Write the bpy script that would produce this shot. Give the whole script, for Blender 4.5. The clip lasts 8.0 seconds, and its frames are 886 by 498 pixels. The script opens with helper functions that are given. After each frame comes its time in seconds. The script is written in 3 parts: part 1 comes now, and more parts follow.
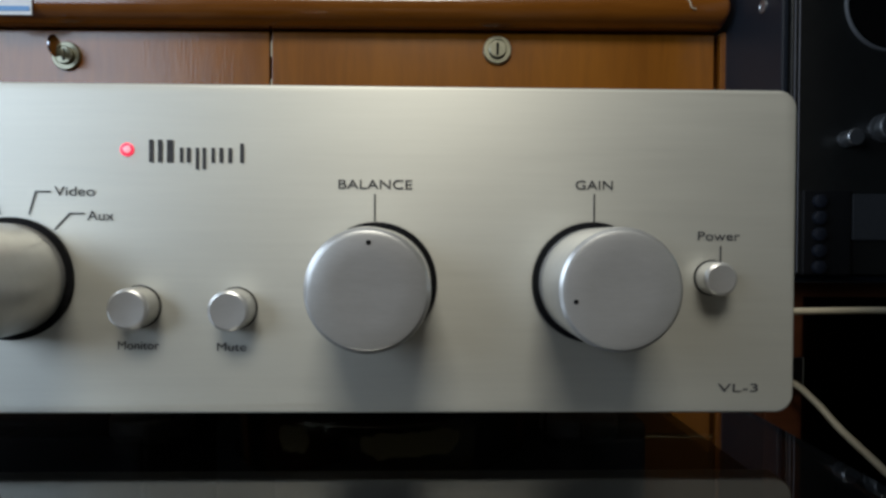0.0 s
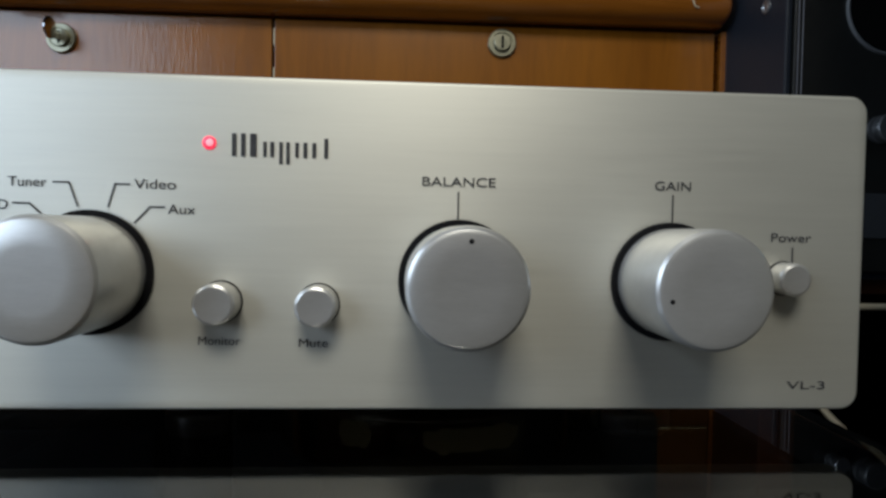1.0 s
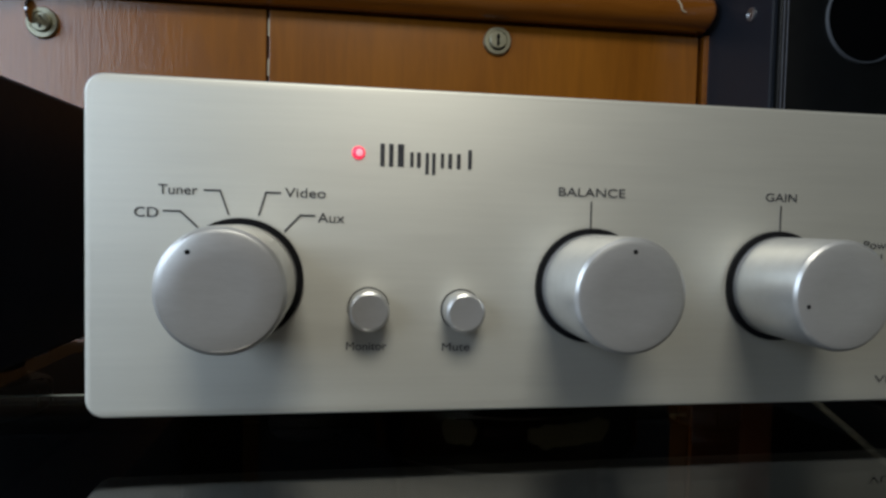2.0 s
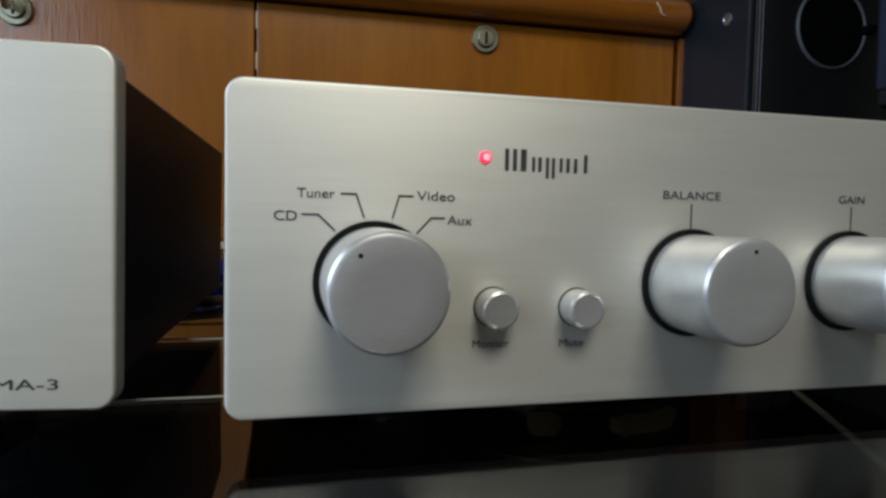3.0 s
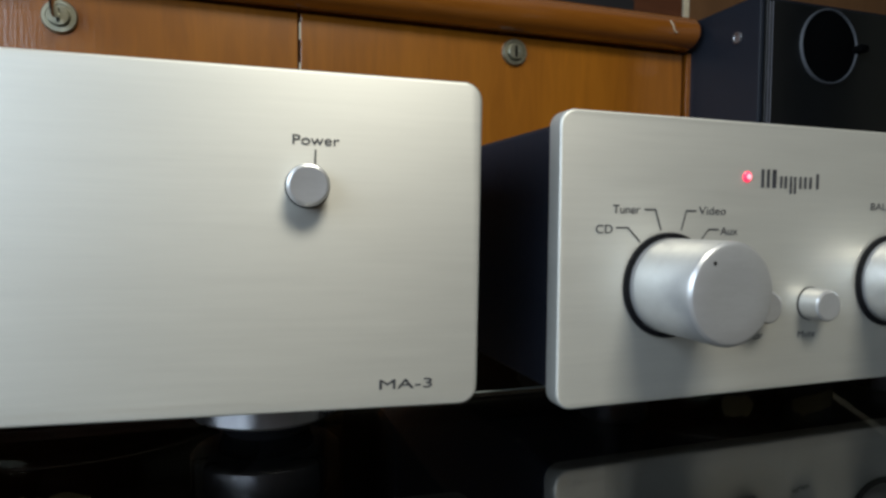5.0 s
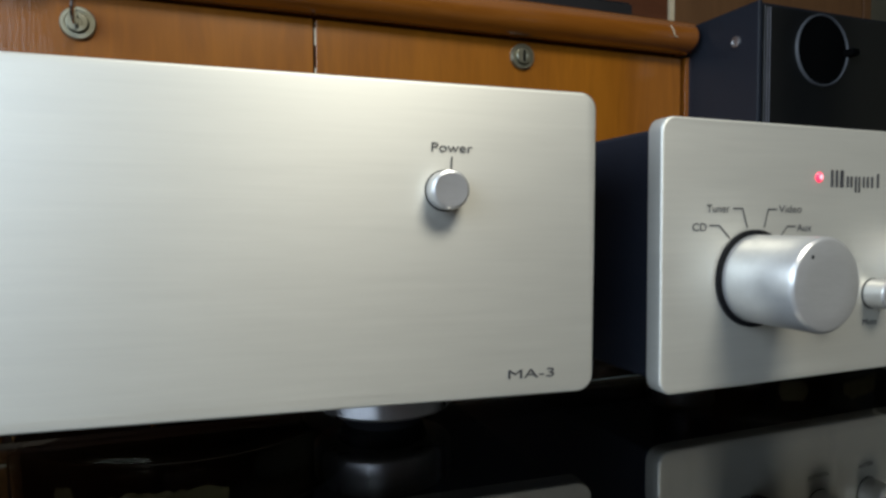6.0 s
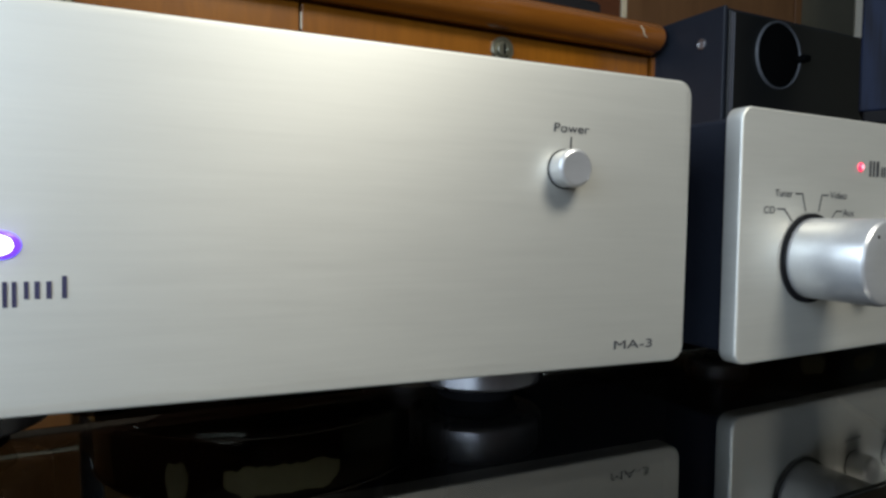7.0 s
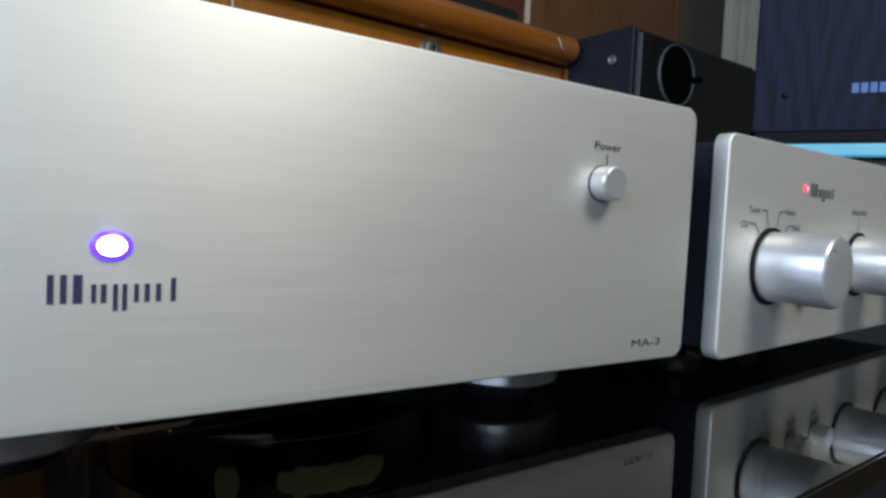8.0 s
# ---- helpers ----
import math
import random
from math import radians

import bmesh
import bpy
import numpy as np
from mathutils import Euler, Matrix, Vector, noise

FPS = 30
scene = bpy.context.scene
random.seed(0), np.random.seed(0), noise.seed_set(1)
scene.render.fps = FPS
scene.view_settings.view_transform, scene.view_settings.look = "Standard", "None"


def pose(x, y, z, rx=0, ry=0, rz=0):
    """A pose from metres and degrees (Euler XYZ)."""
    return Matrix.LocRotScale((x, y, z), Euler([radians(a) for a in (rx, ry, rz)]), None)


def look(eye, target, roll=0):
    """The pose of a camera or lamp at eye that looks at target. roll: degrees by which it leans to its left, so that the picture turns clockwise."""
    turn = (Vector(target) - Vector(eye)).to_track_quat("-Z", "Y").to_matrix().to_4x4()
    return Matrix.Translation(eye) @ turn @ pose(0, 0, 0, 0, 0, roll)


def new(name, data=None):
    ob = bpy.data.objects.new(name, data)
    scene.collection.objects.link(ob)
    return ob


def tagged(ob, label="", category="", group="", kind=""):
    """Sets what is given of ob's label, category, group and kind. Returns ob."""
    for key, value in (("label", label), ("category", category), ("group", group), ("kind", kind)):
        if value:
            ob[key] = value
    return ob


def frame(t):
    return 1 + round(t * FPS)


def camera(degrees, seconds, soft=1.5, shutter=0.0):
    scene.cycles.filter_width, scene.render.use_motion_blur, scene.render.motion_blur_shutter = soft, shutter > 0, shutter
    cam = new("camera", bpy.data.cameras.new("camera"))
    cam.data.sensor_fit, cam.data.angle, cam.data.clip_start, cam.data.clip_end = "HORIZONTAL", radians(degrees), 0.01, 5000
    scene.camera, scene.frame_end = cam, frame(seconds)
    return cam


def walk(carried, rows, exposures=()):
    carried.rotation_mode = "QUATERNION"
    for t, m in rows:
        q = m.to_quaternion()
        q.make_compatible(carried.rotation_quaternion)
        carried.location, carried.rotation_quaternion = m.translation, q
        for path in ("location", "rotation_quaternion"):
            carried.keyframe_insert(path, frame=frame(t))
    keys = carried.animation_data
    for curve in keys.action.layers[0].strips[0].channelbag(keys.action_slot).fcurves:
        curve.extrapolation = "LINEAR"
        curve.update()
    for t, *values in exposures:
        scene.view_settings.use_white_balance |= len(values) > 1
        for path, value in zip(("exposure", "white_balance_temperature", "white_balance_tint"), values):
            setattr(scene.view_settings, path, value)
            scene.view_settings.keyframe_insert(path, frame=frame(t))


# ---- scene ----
cam = camera(70.43, 8.0, soft=2.8)
PATH = [
    (0, (0.0136, 0.0094, 0.5587), (0.0279, 2.0091, 0.5280), 0.29),
    (0.5, (0.0021, 0.0091, 0.5575), (0.0284, 2.0086, 0.5199), 0.42),
    (1, (-0.0166, 0.0092, 0.5604), (0.0786, 2.0060, 0.5006), 1.04),
    (1.5, (-0.0407, 0.0040, 0.5629), (0.1331, 1.9950, 0.4816), 1.15),
    (1.7, (-0.0540, 0.0050, 0.5636), (0.1570, 1.9904, 0.4770), 1.20),
    (2.8, (-0.1128, 0.0087, 0.5656), (0.2960, 1.9600, 0.4850), 1.20),
    (3, (-0.1241, 0.0091, 0.5658), (0.3206, 1.9563, 0.4622), 1.17),
    (3.5, (-0.1522, 0.0108, 0.5659), (0.3500, 1.9442, 0.4659), 1.16),
    (4, (-0.1781, 0.0127, 0.5674), (0.3696, 1.9337, 0.4692), 0.78),
    (4.5, (-0.2098, 0.0140, 0.5674), (0.3781, 1.9233, 0.4729), 0.74),
    (6, (-0.2810, 0.0168, 0.5672), (0.4191, 1.8883, 0.4825), -0.25),
    (6.5, (-0.3094, 0.0231, 0.5639), (0.4423, 1.8744, 0.4768), -0.20),
    (7, (-0.3341, 0.0322, 0.5619), (0.5576, 1.8193, 0.4574), 0.54),
    (7.5, (-0.3578, 0.0418, 0.5598), (0.6986, 1.7360, 0.4424), 1.57),
    (8, (-0.3831, 0.0512, 0.5644), (0.8252, 1.6408, 0.4504), 2.46),
]
walk(cam, [(t, look(eye, target, roll)) for t, eye, target, roll in PATH],
     exposures=[(0, -0.61, 6500, 10), (1.5, -0.66, 6500, 10), (3, -0.55, 6500, 10), (4.5, -0.30, 6500, 10), (6, -0.08, 6500, 10), (7, -0.10, 6400, 11), (8, -0.13, 6150, 14)])

# ---- world and light ----
world = bpy.data.worlds.new("world")
world.use_nodes = True
scene.world = world
world.node_tree.nodes["Background"].inputs["Color"].default_value = (0.55, 0.62, 0.75, 1)
world.node_tree.nodes["Background"].inputs["Strength"].default_value = 0.045


def area_lamp(name, eye, target, sx, sy, watts, colour):
    data = bpy.data.lights.new(name, "AREA")
    data.shape, data.size, data.size_y, data.energy, data.color = "RECTANGLE", sx, sy, watts, colour
    ob = new(name, data)
    ob.matrix_world = look(eye, target)
    return ob


# a lamp above and before the shelf, and a cool window on one side of the room
area_lamp("room_lamp", (-0.06, -0.82, 1.80), (-0.1, 0.18, 0.56), 0.62, 0.46, 21.5, (0.995, 0.97, 0.865))
area_lamp("window_light", (-1.352, -0.75, 1.12), (-0.352, -0.75, 1.12), 2.42, 0.92, 44.0, (0.66, 0.81, 1.0))


# ---- materials ----
def mat(name, colour, rough=0.5, metal=0.0, spec=0.5):
    m = bpy.data.materials.new(name)
    m.use_nodes = True
    b = m.node_tree.nodes["Principled BSDF"]
    b.inputs["Base Color"].default_value = (*colour, 1)
    b.inputs["Roughness"].default_value = rough
    b.inputs["Metallic"].default_value = metal
    b.inputs["Specular IOR Level"].default_value = spec
    return m


def node(m, kind, **values):
    n = m.node_tree.nodes.new(kind)
    for k, v in values.items():
        n.inputs[k].default_value = v
    return n


def link(m, a, b):
    m.node_tree.links.new(a, b)


def bsdf(m):
    return m.node_tree.nodes["Principled BSDF"]


def grain(m, scale, stretch, dark, light, bump=0.0, rough=None, detail=6.0, where="Object", low=0.3, high=0.7, distort=0.0):
    """Colour, relief and roughness from a stretched noise with a broad one over it."""
    tc = node(m, "ShaderNodeTexCoord")
    mp = node(m, "ShaderNodeMapping")
    mp.inputs["Scale"].default_value = stretch
    link(m, tc.outputs[where], mp.inputs["Vector"])
    n = node(m, "ShaderNodeTexNoise", Scale=scale, Detail=detail, Roughness=0.6, Distortion=distort)
    link(m, mp.outputs[0], n.inputs["Vector"])
    wide = node(m, "ShaderNodeTexNoise", Scale=scale * 0.11, Detail=3.0)
    link(m, mp.outputs[0], wide.inputs["Vector"])
    add = node(m, "ShaderNodeMath")
    add.operation = "MULTIPLY_ADD"
    add.inputs[1].default_value = 0.5
    link(m, wide.outputs[0], add.inputs[0])
    half = node(m, "ShaderNodeMath")
    half.operation = "MULTIPLY"
    half.inputs[1].default_value = 0.5
    link(m, n.outputs[0], half.inputs[0])
    link(m, half.outputs[0], add.inputs[2])
    ramp = node(m, "ShaderNodeValToRGB")
    e = ramp.color_ramp.elements
    e[0].position, e[1].position = low, high
    e[0].color, e[1].color = (*dark, 1), (*light, 1)
    link(m, add.outputs[0], ramp.inputs[0])
    link(m, ramp.outputs[0], bsdf(m).inputs["Base Color"])
    if bump:
        bp = node(m, "ShaderNodeBump", Strength=bump, Distance=0.0006)
        link(m, n.outputs[0], bp.inputs["Height"])
        link(m, bp.outputs[0], bsdf(m).inputs["Normal"])
    if rough:
        mr = node(m, "ShaderNodeMapRange")
        mr.inputs["To Min"].default_value, mr.inputs["To Max"].default_value = rough
        link(m, n.outputs[0], mr.inputs["Value"])
        link(m, mr.outputs[0], bsdf(m).inputs["Roughness"])
    return m


def brushed(name, colour, rough, metal, bump=0.025, stretch=0.48):
    """Metal brushed along x: its highlights spread upright, across the brushing."""
    dark = tuple(c * 0.90 for c in colour)
    m = grain(mat(name, colour, rough, metal), 90, (0.35, 1, 8), dark, colour, bump, (rough - 0.05, rough + 0.06))
    t = node(m, "ShaderNodeTangent")
    t.direction_type, t.axis = "RADIAL", "Z"
    link(m, t.outputs[0], bsdf(m).inputs["Tangent"])
    bsdf(m).inputs["Anisotropic"].default_value = stretch
    bsdf(m).inputs["Anisotropic Rotation"].default_value = 0.25
    return m


ALU = brushed("brushed_aluminium", (0.70, 0.69, 0.62), 0.52, 0.69, 0.014)
KNOB = grain(mat("spun_aluminium", (0.74, 0.73, 0.70), 0.30, 0.66), 400, (1, 6, 6), (0.58, 0.575, 0.555), (0.66, 0.655, 0.635), 0.02, (0.28, 0.36))
BLACK_STEEL = grain(mat("black_painted_steel", (0.008, 0.008, 0.012), 0.5, spec=0.28), 300, (1, 1, 1), (0.008, 0.010, 0.016), (0.012, 0.015, 0.023), 0.08, (0.45, 0.6))
GASKET = mat("black_rubber", (0.005, 0.005, 0.006), 0.75, spec=0.15)
PRINT = grain(mat("dark_grey_print", (0.03, 0.03, 0.032), 0.6), 900, (1, 1, 1), (0.02, 0.02, 0.022), (0.05, 0.05, 0.055))
PRINT_BLUE = grain(mat("dark_blue_print", (0.02, 0.018, 0.06), 0.6), 900, (1, 1, 1), (0.018, 0.016, 0.05), (0.03, 0.028, 0.08))
CHROME = grain(mat("chrome", (0.75, 0.75, 0.76), 0.16, 1.0), 200, (1, 1, 1), (0.70, 0.70, 0.71), (0.78, 0.78, 0.79), 0.0, (0.12, 0.22))
DARK_CHROME = grain(mat("dark_chrome", (0.30, 0.30, 0.31), 0.12, 1.0), 90, (1, 1, 1), (0.16, 0.16, 0.17), (0.42, 0.42, 0.43), 0.15, (0.08, 0.18))
FOOT_METAL = grain(mat("polished_aluminium", (0.55, 0.54, 0.55), 0.3, 0.9), 120, (1, 1, 0.05), (0.24, 0.235, 0.24), (0.52, 0.51, 0.52), 0.0, (0.22, 0.36))
GLOSS_BLACK = grain(mat("gloss_black_lacquer", (0.006, 0.006, 0.007), 0.08), 60, (1, 1, 1), (0.004, 0.004, 0.005), (0.007, 0.007, 0.008), 0.0, (0.05, 0.11))
WOOD = grain(mat("varnished_cherry_wood", (0.20, 0.07, 0.012), 0.4, spec=0.1), 20, (3.2, 1, 0.35), (0.175, 0.055, 0.0030), (0.300, 0.104, 0.0065), 0.02, (0.42, 0.52), distort=1.6)
WOOD_H = grain(mat("varnished_cherry_edge", (0.20, 0.07, 0.010), 0.22), 26, (0.5, 4, 4), (0.150, 0.045, 0.005), (0.250, 0.085, 0.010), 0.04, (0.16, 0.26), distort=0.6)


def orange_peel(m, scale, strength, weight, rough, stretch=(1, 1, 1)):
    """A slightly wavy coat of varnish over the wood."""
    tc = node(m, "ShaderNodeTexCoord")
    mp = node(m, "ShaderNodeMapping")
    mp.inputs["Scale"].default_value = stretch
    link(m, tc.outputs["Object"], mp.inputs["Vector"])
    n = node(m, "ShaderNodeTexNoise", Scale=scale, Detail=4.0)
    link(m, mp.outputs[0], n.inputs["Vector"])
    bp = node(m, "ShaderNodeBump", Strength=strength, Distance=0.002)
    link(m, n.outputs[0], bp.inputs["Height"])
    bsdf(m).inputs["Coat Weight"].default_value = weight
    bsdf(m).inputs["Coat Roughness"].default_value = rough
    bsdf(m).inputs["Coat IOR"].default_value = 1.75
    link(m, bp.outputs[0], bsdf(m).inputs["Coat Normal"])


# WOOD's grain without its coat, darkened to hold the shade below shelf height
WOOD_SHADED = grain(mat("shaded_cherry_wood", (0.16, 0.055, 0.008), 0.6, spec=0.15), 20, (3.2, 1, 0.35), (0.070, 0.026, 0.005), (0.110, 0.043, 0.008), 0.03, (0.55, 0.7), distort=1.4)
orange_peel(WOOD, 190, 0.12, 0.8, 0.20, (2.0, 1, 0.22))
orange_peel(WOOD_H, 55, 0.12, 0.7, 0.14)
WOOD_DARK = grain(mat("dark_red_brown_wood", (0.07, 0.025, 0.010), 0.4), 26, (0.5, 4, 4), (0.055, 0.017, 0.006), (0.115, 0.036, 0.013), 0.05, (0.3, 0.45))
WOOD_WALL = grain(mat("light_brown_panelling", (0.22, 0.11, 0.045), 0.5), 14, (4, 1, 0.4), (0.085, 0.038, 0.013), (0.145, 0.068, 0.025), 0.04, (0.4, 0.55), distort=0.6)
CREAM = grain(mat("cream_edge_band", (0.52, 0.44, 0.30), 0.6), 60, (1, 1, 1), (0.42, 0.35, 0.23), (0.58, 0.50, 0.35), 0.1)
WALLPAINT = grain(mat("cream_wall_paint", (0.48, 0.46, 0.40), 0.85), 9, (1, 1, 1), (0.43, 0.41, 0.35), (0.52, 0.50, 0.43), 0.15)
# cream wall paint with dim light put into its colour as olive
DIMMED_CREAM = grain(mat("dimmed_cream_wall_paint", (0.17, 0.16, 0.12), 0.85), 9, (1, 1, 1), (0.145, 0.138, 0.10), (0.19, 0.18, 0.135), 0.15)
CEILPAINT = grain(mat("white_ceiling_paint", (0.72, 0.71, 0.66), 0.9), 9, (1, 1, 1), (0.68, 0.67, 0.62), (0.76, 0.75, 0.70), 0.15)
FLOORMAT = grain(mat("dark_brown_floor", (0.08, 0.06, 0.04), 0.45), 7, (1, 1, 1), (0.060, 0.045, 0.030), (0.095, 0.072, 0.048), 0.1, (0.4, 0.6))
ASH = mat("black_ash_vinyl", (0.012, 0.017, 0.034), 0.6, spec=0.14)


def cathedral(m, x0, dark, light):
    """Nested pointed grain lines about x0, wavering, as in crown-cut veneer."""
    def calc(op, a, b):
        n = node(m, "ShaderNodeMath")
        n.operation = op
        for k, v in enumerate((a, b)):
            if isinstance(v, float):
                n.inputs[k].default_value = v
            elif v is not None:
                link(m, v, n.inputs[k])
        return n.outputs[0]
    tc, xyz = node(m, "ShaderNodeTexCoord"), node(m, "ShaderNodeSeparateXYZ")
    link(m, tc.outputs["Object"], xyz.inputs[0])
    wob = node(m, "ShaderNodeTexNoise", Scale=14.0, Detail=3.0)
    link(m, tc.outputs["Object"], wob.inputs["Vector"])
    side = calc("ABSOLUTE", calc("SUBTRACT", xyz.outputs[0], x0), None)
    bent = calc("POWER", side, 0.75)
    u = calc("SUBTRACT", calc("MULTIPLY", bent, 1.15), calc("MULTIPLY", xyz.outputs[2], 0.42))
    u = calc("ADD", u, calc("MULTIPLY", wob.outputs[0], 0.055))
    wave = calc("SINE", calc("MULTIPLY", u, 150.0), None)
    fine = node(m, "ShaderNodeTexNoise", Scale=60.0, Detail=4.0)
    mp = node(m, "ShaderNodeMapping")
    mp.inputs["Scale"].default_value = (6, 6, 0.25)
    link(m, tc.outputs["Object"], mp.inputs["Vector"])
    link(m, mp.outputs[0], fine.inputs["Vector"])
    level = calc("ADD", calc("MULTIPLY", wave, 0.13), fine.outputs[0])
    ramp = node(m, "ShaderNodeValToRGB")
    e = ramp.color_ramp.elements
    e[0].position, e[1].position = 0.25, 0.62
    e[0].color, e[1].color = (*dark, 1), (*light, 1)
    link(m, level, ramp.inputs[0])
    link(m, ramp.outputs[0], bsdf(m).inputs["Base Color"])


cathedral(ASH, 0.058, (0.0022, 0.0034, 0.0090), (0.0058, 0.0100, 0.0255))
GREY_VINYL = grain(mat("charcoal_vinyl", (0.05, 0.053, 0.06), 0.45, spec=0.35), 120, (1, 1, 1), (0.009, 0.012, 0.019), (0.013, 0.017, 0.026), 0.12, (0.42, 0.56))
SIDE_VINYL = grain(mat("blue_grey_vinyl", (0.02, 0.025, 0.034), 0.5, spec=0.35), 120, (1, 1, 1), (0.007, 0.010, 0.016), (0.011, 0.015, 0.023), 0.12, (0.42, 0.56))
BLACK_BOARD = grain(mat("matt_black_board", (0.014, 0.014, 0.015), 0.55, spec=0.3), 150, (1, 1, 1), (0.004, 0.004, 0.005), (0.007, 0.007, 0.008), 0.1, (0.48, 0.6))
REAR_BOARD = grain(mat("satin_black_board", (0.02, 0.02, 0.02), 0.4, spec=0.6), 150, (1, 1, 1), (0.008, 0.008, 0.0075), (0.013, 0.013, 0.012), 0.1, (0.34, 0.46))
HOLE = mat("dark_hole", (0.003, 0.003, 0.003), 0.9, spec=0.05)
POST_METAL = grain(mat("dull_nickel", (0.40, 0.41, 0.42), 0.3, 0.9), 300, (1, 1, 1), (0.34, 0.35, 0.36), (0.44, 0.45, 0.46), 0.03, (0.25, 0.38))
GREY_PLASTIC = grain(mat("grey_plastic", (0.16, 0.165, 0.17), 0.5), 200, (1, 1, 1), (0.09, 0.092, 0.095), (0.13, 0.133, 0.137), 0.05)
RATING = grain(mat("dark_grey_label", (0.035, 0.037, 0.04), 0.5), 200, (1, 1, 1), (0.028, 0.029, 0.032), (0.042, 0.044, 0.047), 0.03)
EDGE_GREY = grain(mat("worn_grey_edge", (0.12, 0.12, 0.135), 0.35), 200, (1, 1, 0.2), (0.10, 0.10, 0.115), (0.20, 0.20, 0.22), 0.05)
BRASS = grain(mat("aged_brass_lock", (0.42, 0.40, 0.30), 0.35, 0.9), 300, (1, 1, 1), (0.22, 0.215, 0.15), (0.34, 0.33, 0.25), 0.08, (0.28, 0.45))
CABLE = grain(mat("ivory_cable", (0.50, 0.44, 0.31), 0.5), 160, (1, 1, 1), (0.44, 0.38, 0.26), (0.55, 0.49, 0.36), 0.05)
# one cream for the torn tape and for reflections painted on a cap
TAPE_REFLECTION = grain(mat("cream_tape_and_reflection", (0.40, 0.36, 0.20), 0.6), 220, (1, 1, 1), (0.22, 0.20, 0.11), (0.35, 0.32, 0.19), 0.12)
BLUE_PLASTIC = grain(mat("blue_plastic_wrap", (0.03, 0.05, 0.28), 0.2), 90, (1, 1, 1), (0.004, 0.006, 0.05), (0.018, 0.03, 0.20), 0.3, (0.10, 0.25))
BROWN_RUBBER = grain(mat("brown_rubber", (0.05, 0.026, 0.014), 0.6), 160, (1, 1, 1), (0.035, 0.018, 0.010), (0.065, 0.034, 0.018), 0.06)
PALE_BLUE = grain(mat("pale_blue_plastic", (0.42, 0.68, 0.75), 0.4), 60, (1, 1, 1), (0.11, 0.42, 0.55), (0.16, 0.50, 0.62), 0.05)
LABEL_WHITE = grain(mat("white_paper_label", (0.70, 0.74, 0.78), 0.6), 120, (1, 1, 1), (0.62, 0.66, 0.70), (0.76, 0.79, 0.82), 0.05)
LABEL_BLUE = mat("blue_label_print", (0.15, 0.33, 0.62), 0.6)
LOGO_BLUE = mat("pale_blue_print", (0.055, 0.125, 0.32), 0.5)
CURTAIN = grain(mat("white_curtain", (0.70, 0.69, 0.62), 0.9), 40, (1, 1, 0.3), (0.62, 0.61, 0.54), (0.74, 0.73, 0.66), 0.2)


def glass(name, colour, rough=0.0):
    m = mat(name, colour, rough)
    b = bsdf(m)
    b.inputs["Transmission Weight"].default_value = 1.0
    b.inputs["IOR"].default_value = 1.5
    return m


SHELF_GLASS = glass("smoked_shelf_glass", (0.30, 0.31, 0.29))
# near-white colour that paints the glint of the shelf's glass edges
EDGE_GLINT = grain(mat("painted_edge_glint", (0.85, 0.95, 0.88), 0.22, 0.5), 90, (1, 1, 1), (0.80, 0.92, 0.84), (0.90, 0.97, 0.91))
BLACK_CHROME = grain(mat("black_chrome", (0.07, 0.068, 0.062), 0.08, 1.0), 60, (1, 1, 1), (0.055, 0.052, 0.045), (0.085, 0.08, 0.07), 0.0, (0.05, 0.10))
CLEAR = glass("clear_blue_glass", (0.75, 0.93, 0.95), 0.02)
SMOKED = glass("smoked_glass_door", (0.10, 0.11, 0.10))
WINDOW_GLASS = glass("window_glass", (0.95, 0.97, 0.97))


def glowing(name, colour, strength):
    m = mat(name, colour, 0.3)
    bsdf(m).inputs["Emission Color"].default_value = (*colour, 1)
    bsdf(m).inputs["Emission Strength"].default_value = strength
    return m


LED_RED = glowing("red_led", (1.0, 0.035, 0.09), 1.5)
LED_CORE = glowing("red_led_core", (1.0, 0.34, 0.40), 1.4)
LED_VIOLET = glowing("violet_led_rim", (0.10, 0.03, 1.0), 2.4)
LED_WHITE = glowing("blue_white_led", (0.55, 0.60, 1.0), 10.0)


# ---- mesh helpers ----
def part(name, bm, material, parent=None, label="", smooth=False):
    me = bpy.data.meshes.new(name)
    if smooth:
        for f in bm.faces:
            f.smooth = True
    bm.to_mesh(me)
    bm.free()
    me.materials.append(material)
    ob = new(name, me)
    if parent is not None:
        ob.parent = parent
    if label:
        ob["label"] = label
    return ob


def empty(name, x, y, z, label="", category="", group="", kind="", rz=0):
    ob = new(name)
    ob.empty_display_size = 0.02
    ob.matrix_world = pose(x, y, z, 0, 0, rz)
    return tagged(ob, label, category, group, kind)


def block(x0, x1, y0, y1, z0, z1, bevel=0.0, segments=2):
    bm = bmesh.new()
    bmesh.ops.create_cube(bm, size=1, matrix=Matrix.LocRotScale(((x0 + x1) / 2, (y0 + y1) / 2, (z0 + z1) / 2), None, (x1 - x0, y1 - y0, z1 - z0)))
    if bevel:
        bmesh.ops.bevel(bm, geom=bm.edges[:], offset=bevel, segments=segments, affect="EDGES", profile=0.5)
    return bm


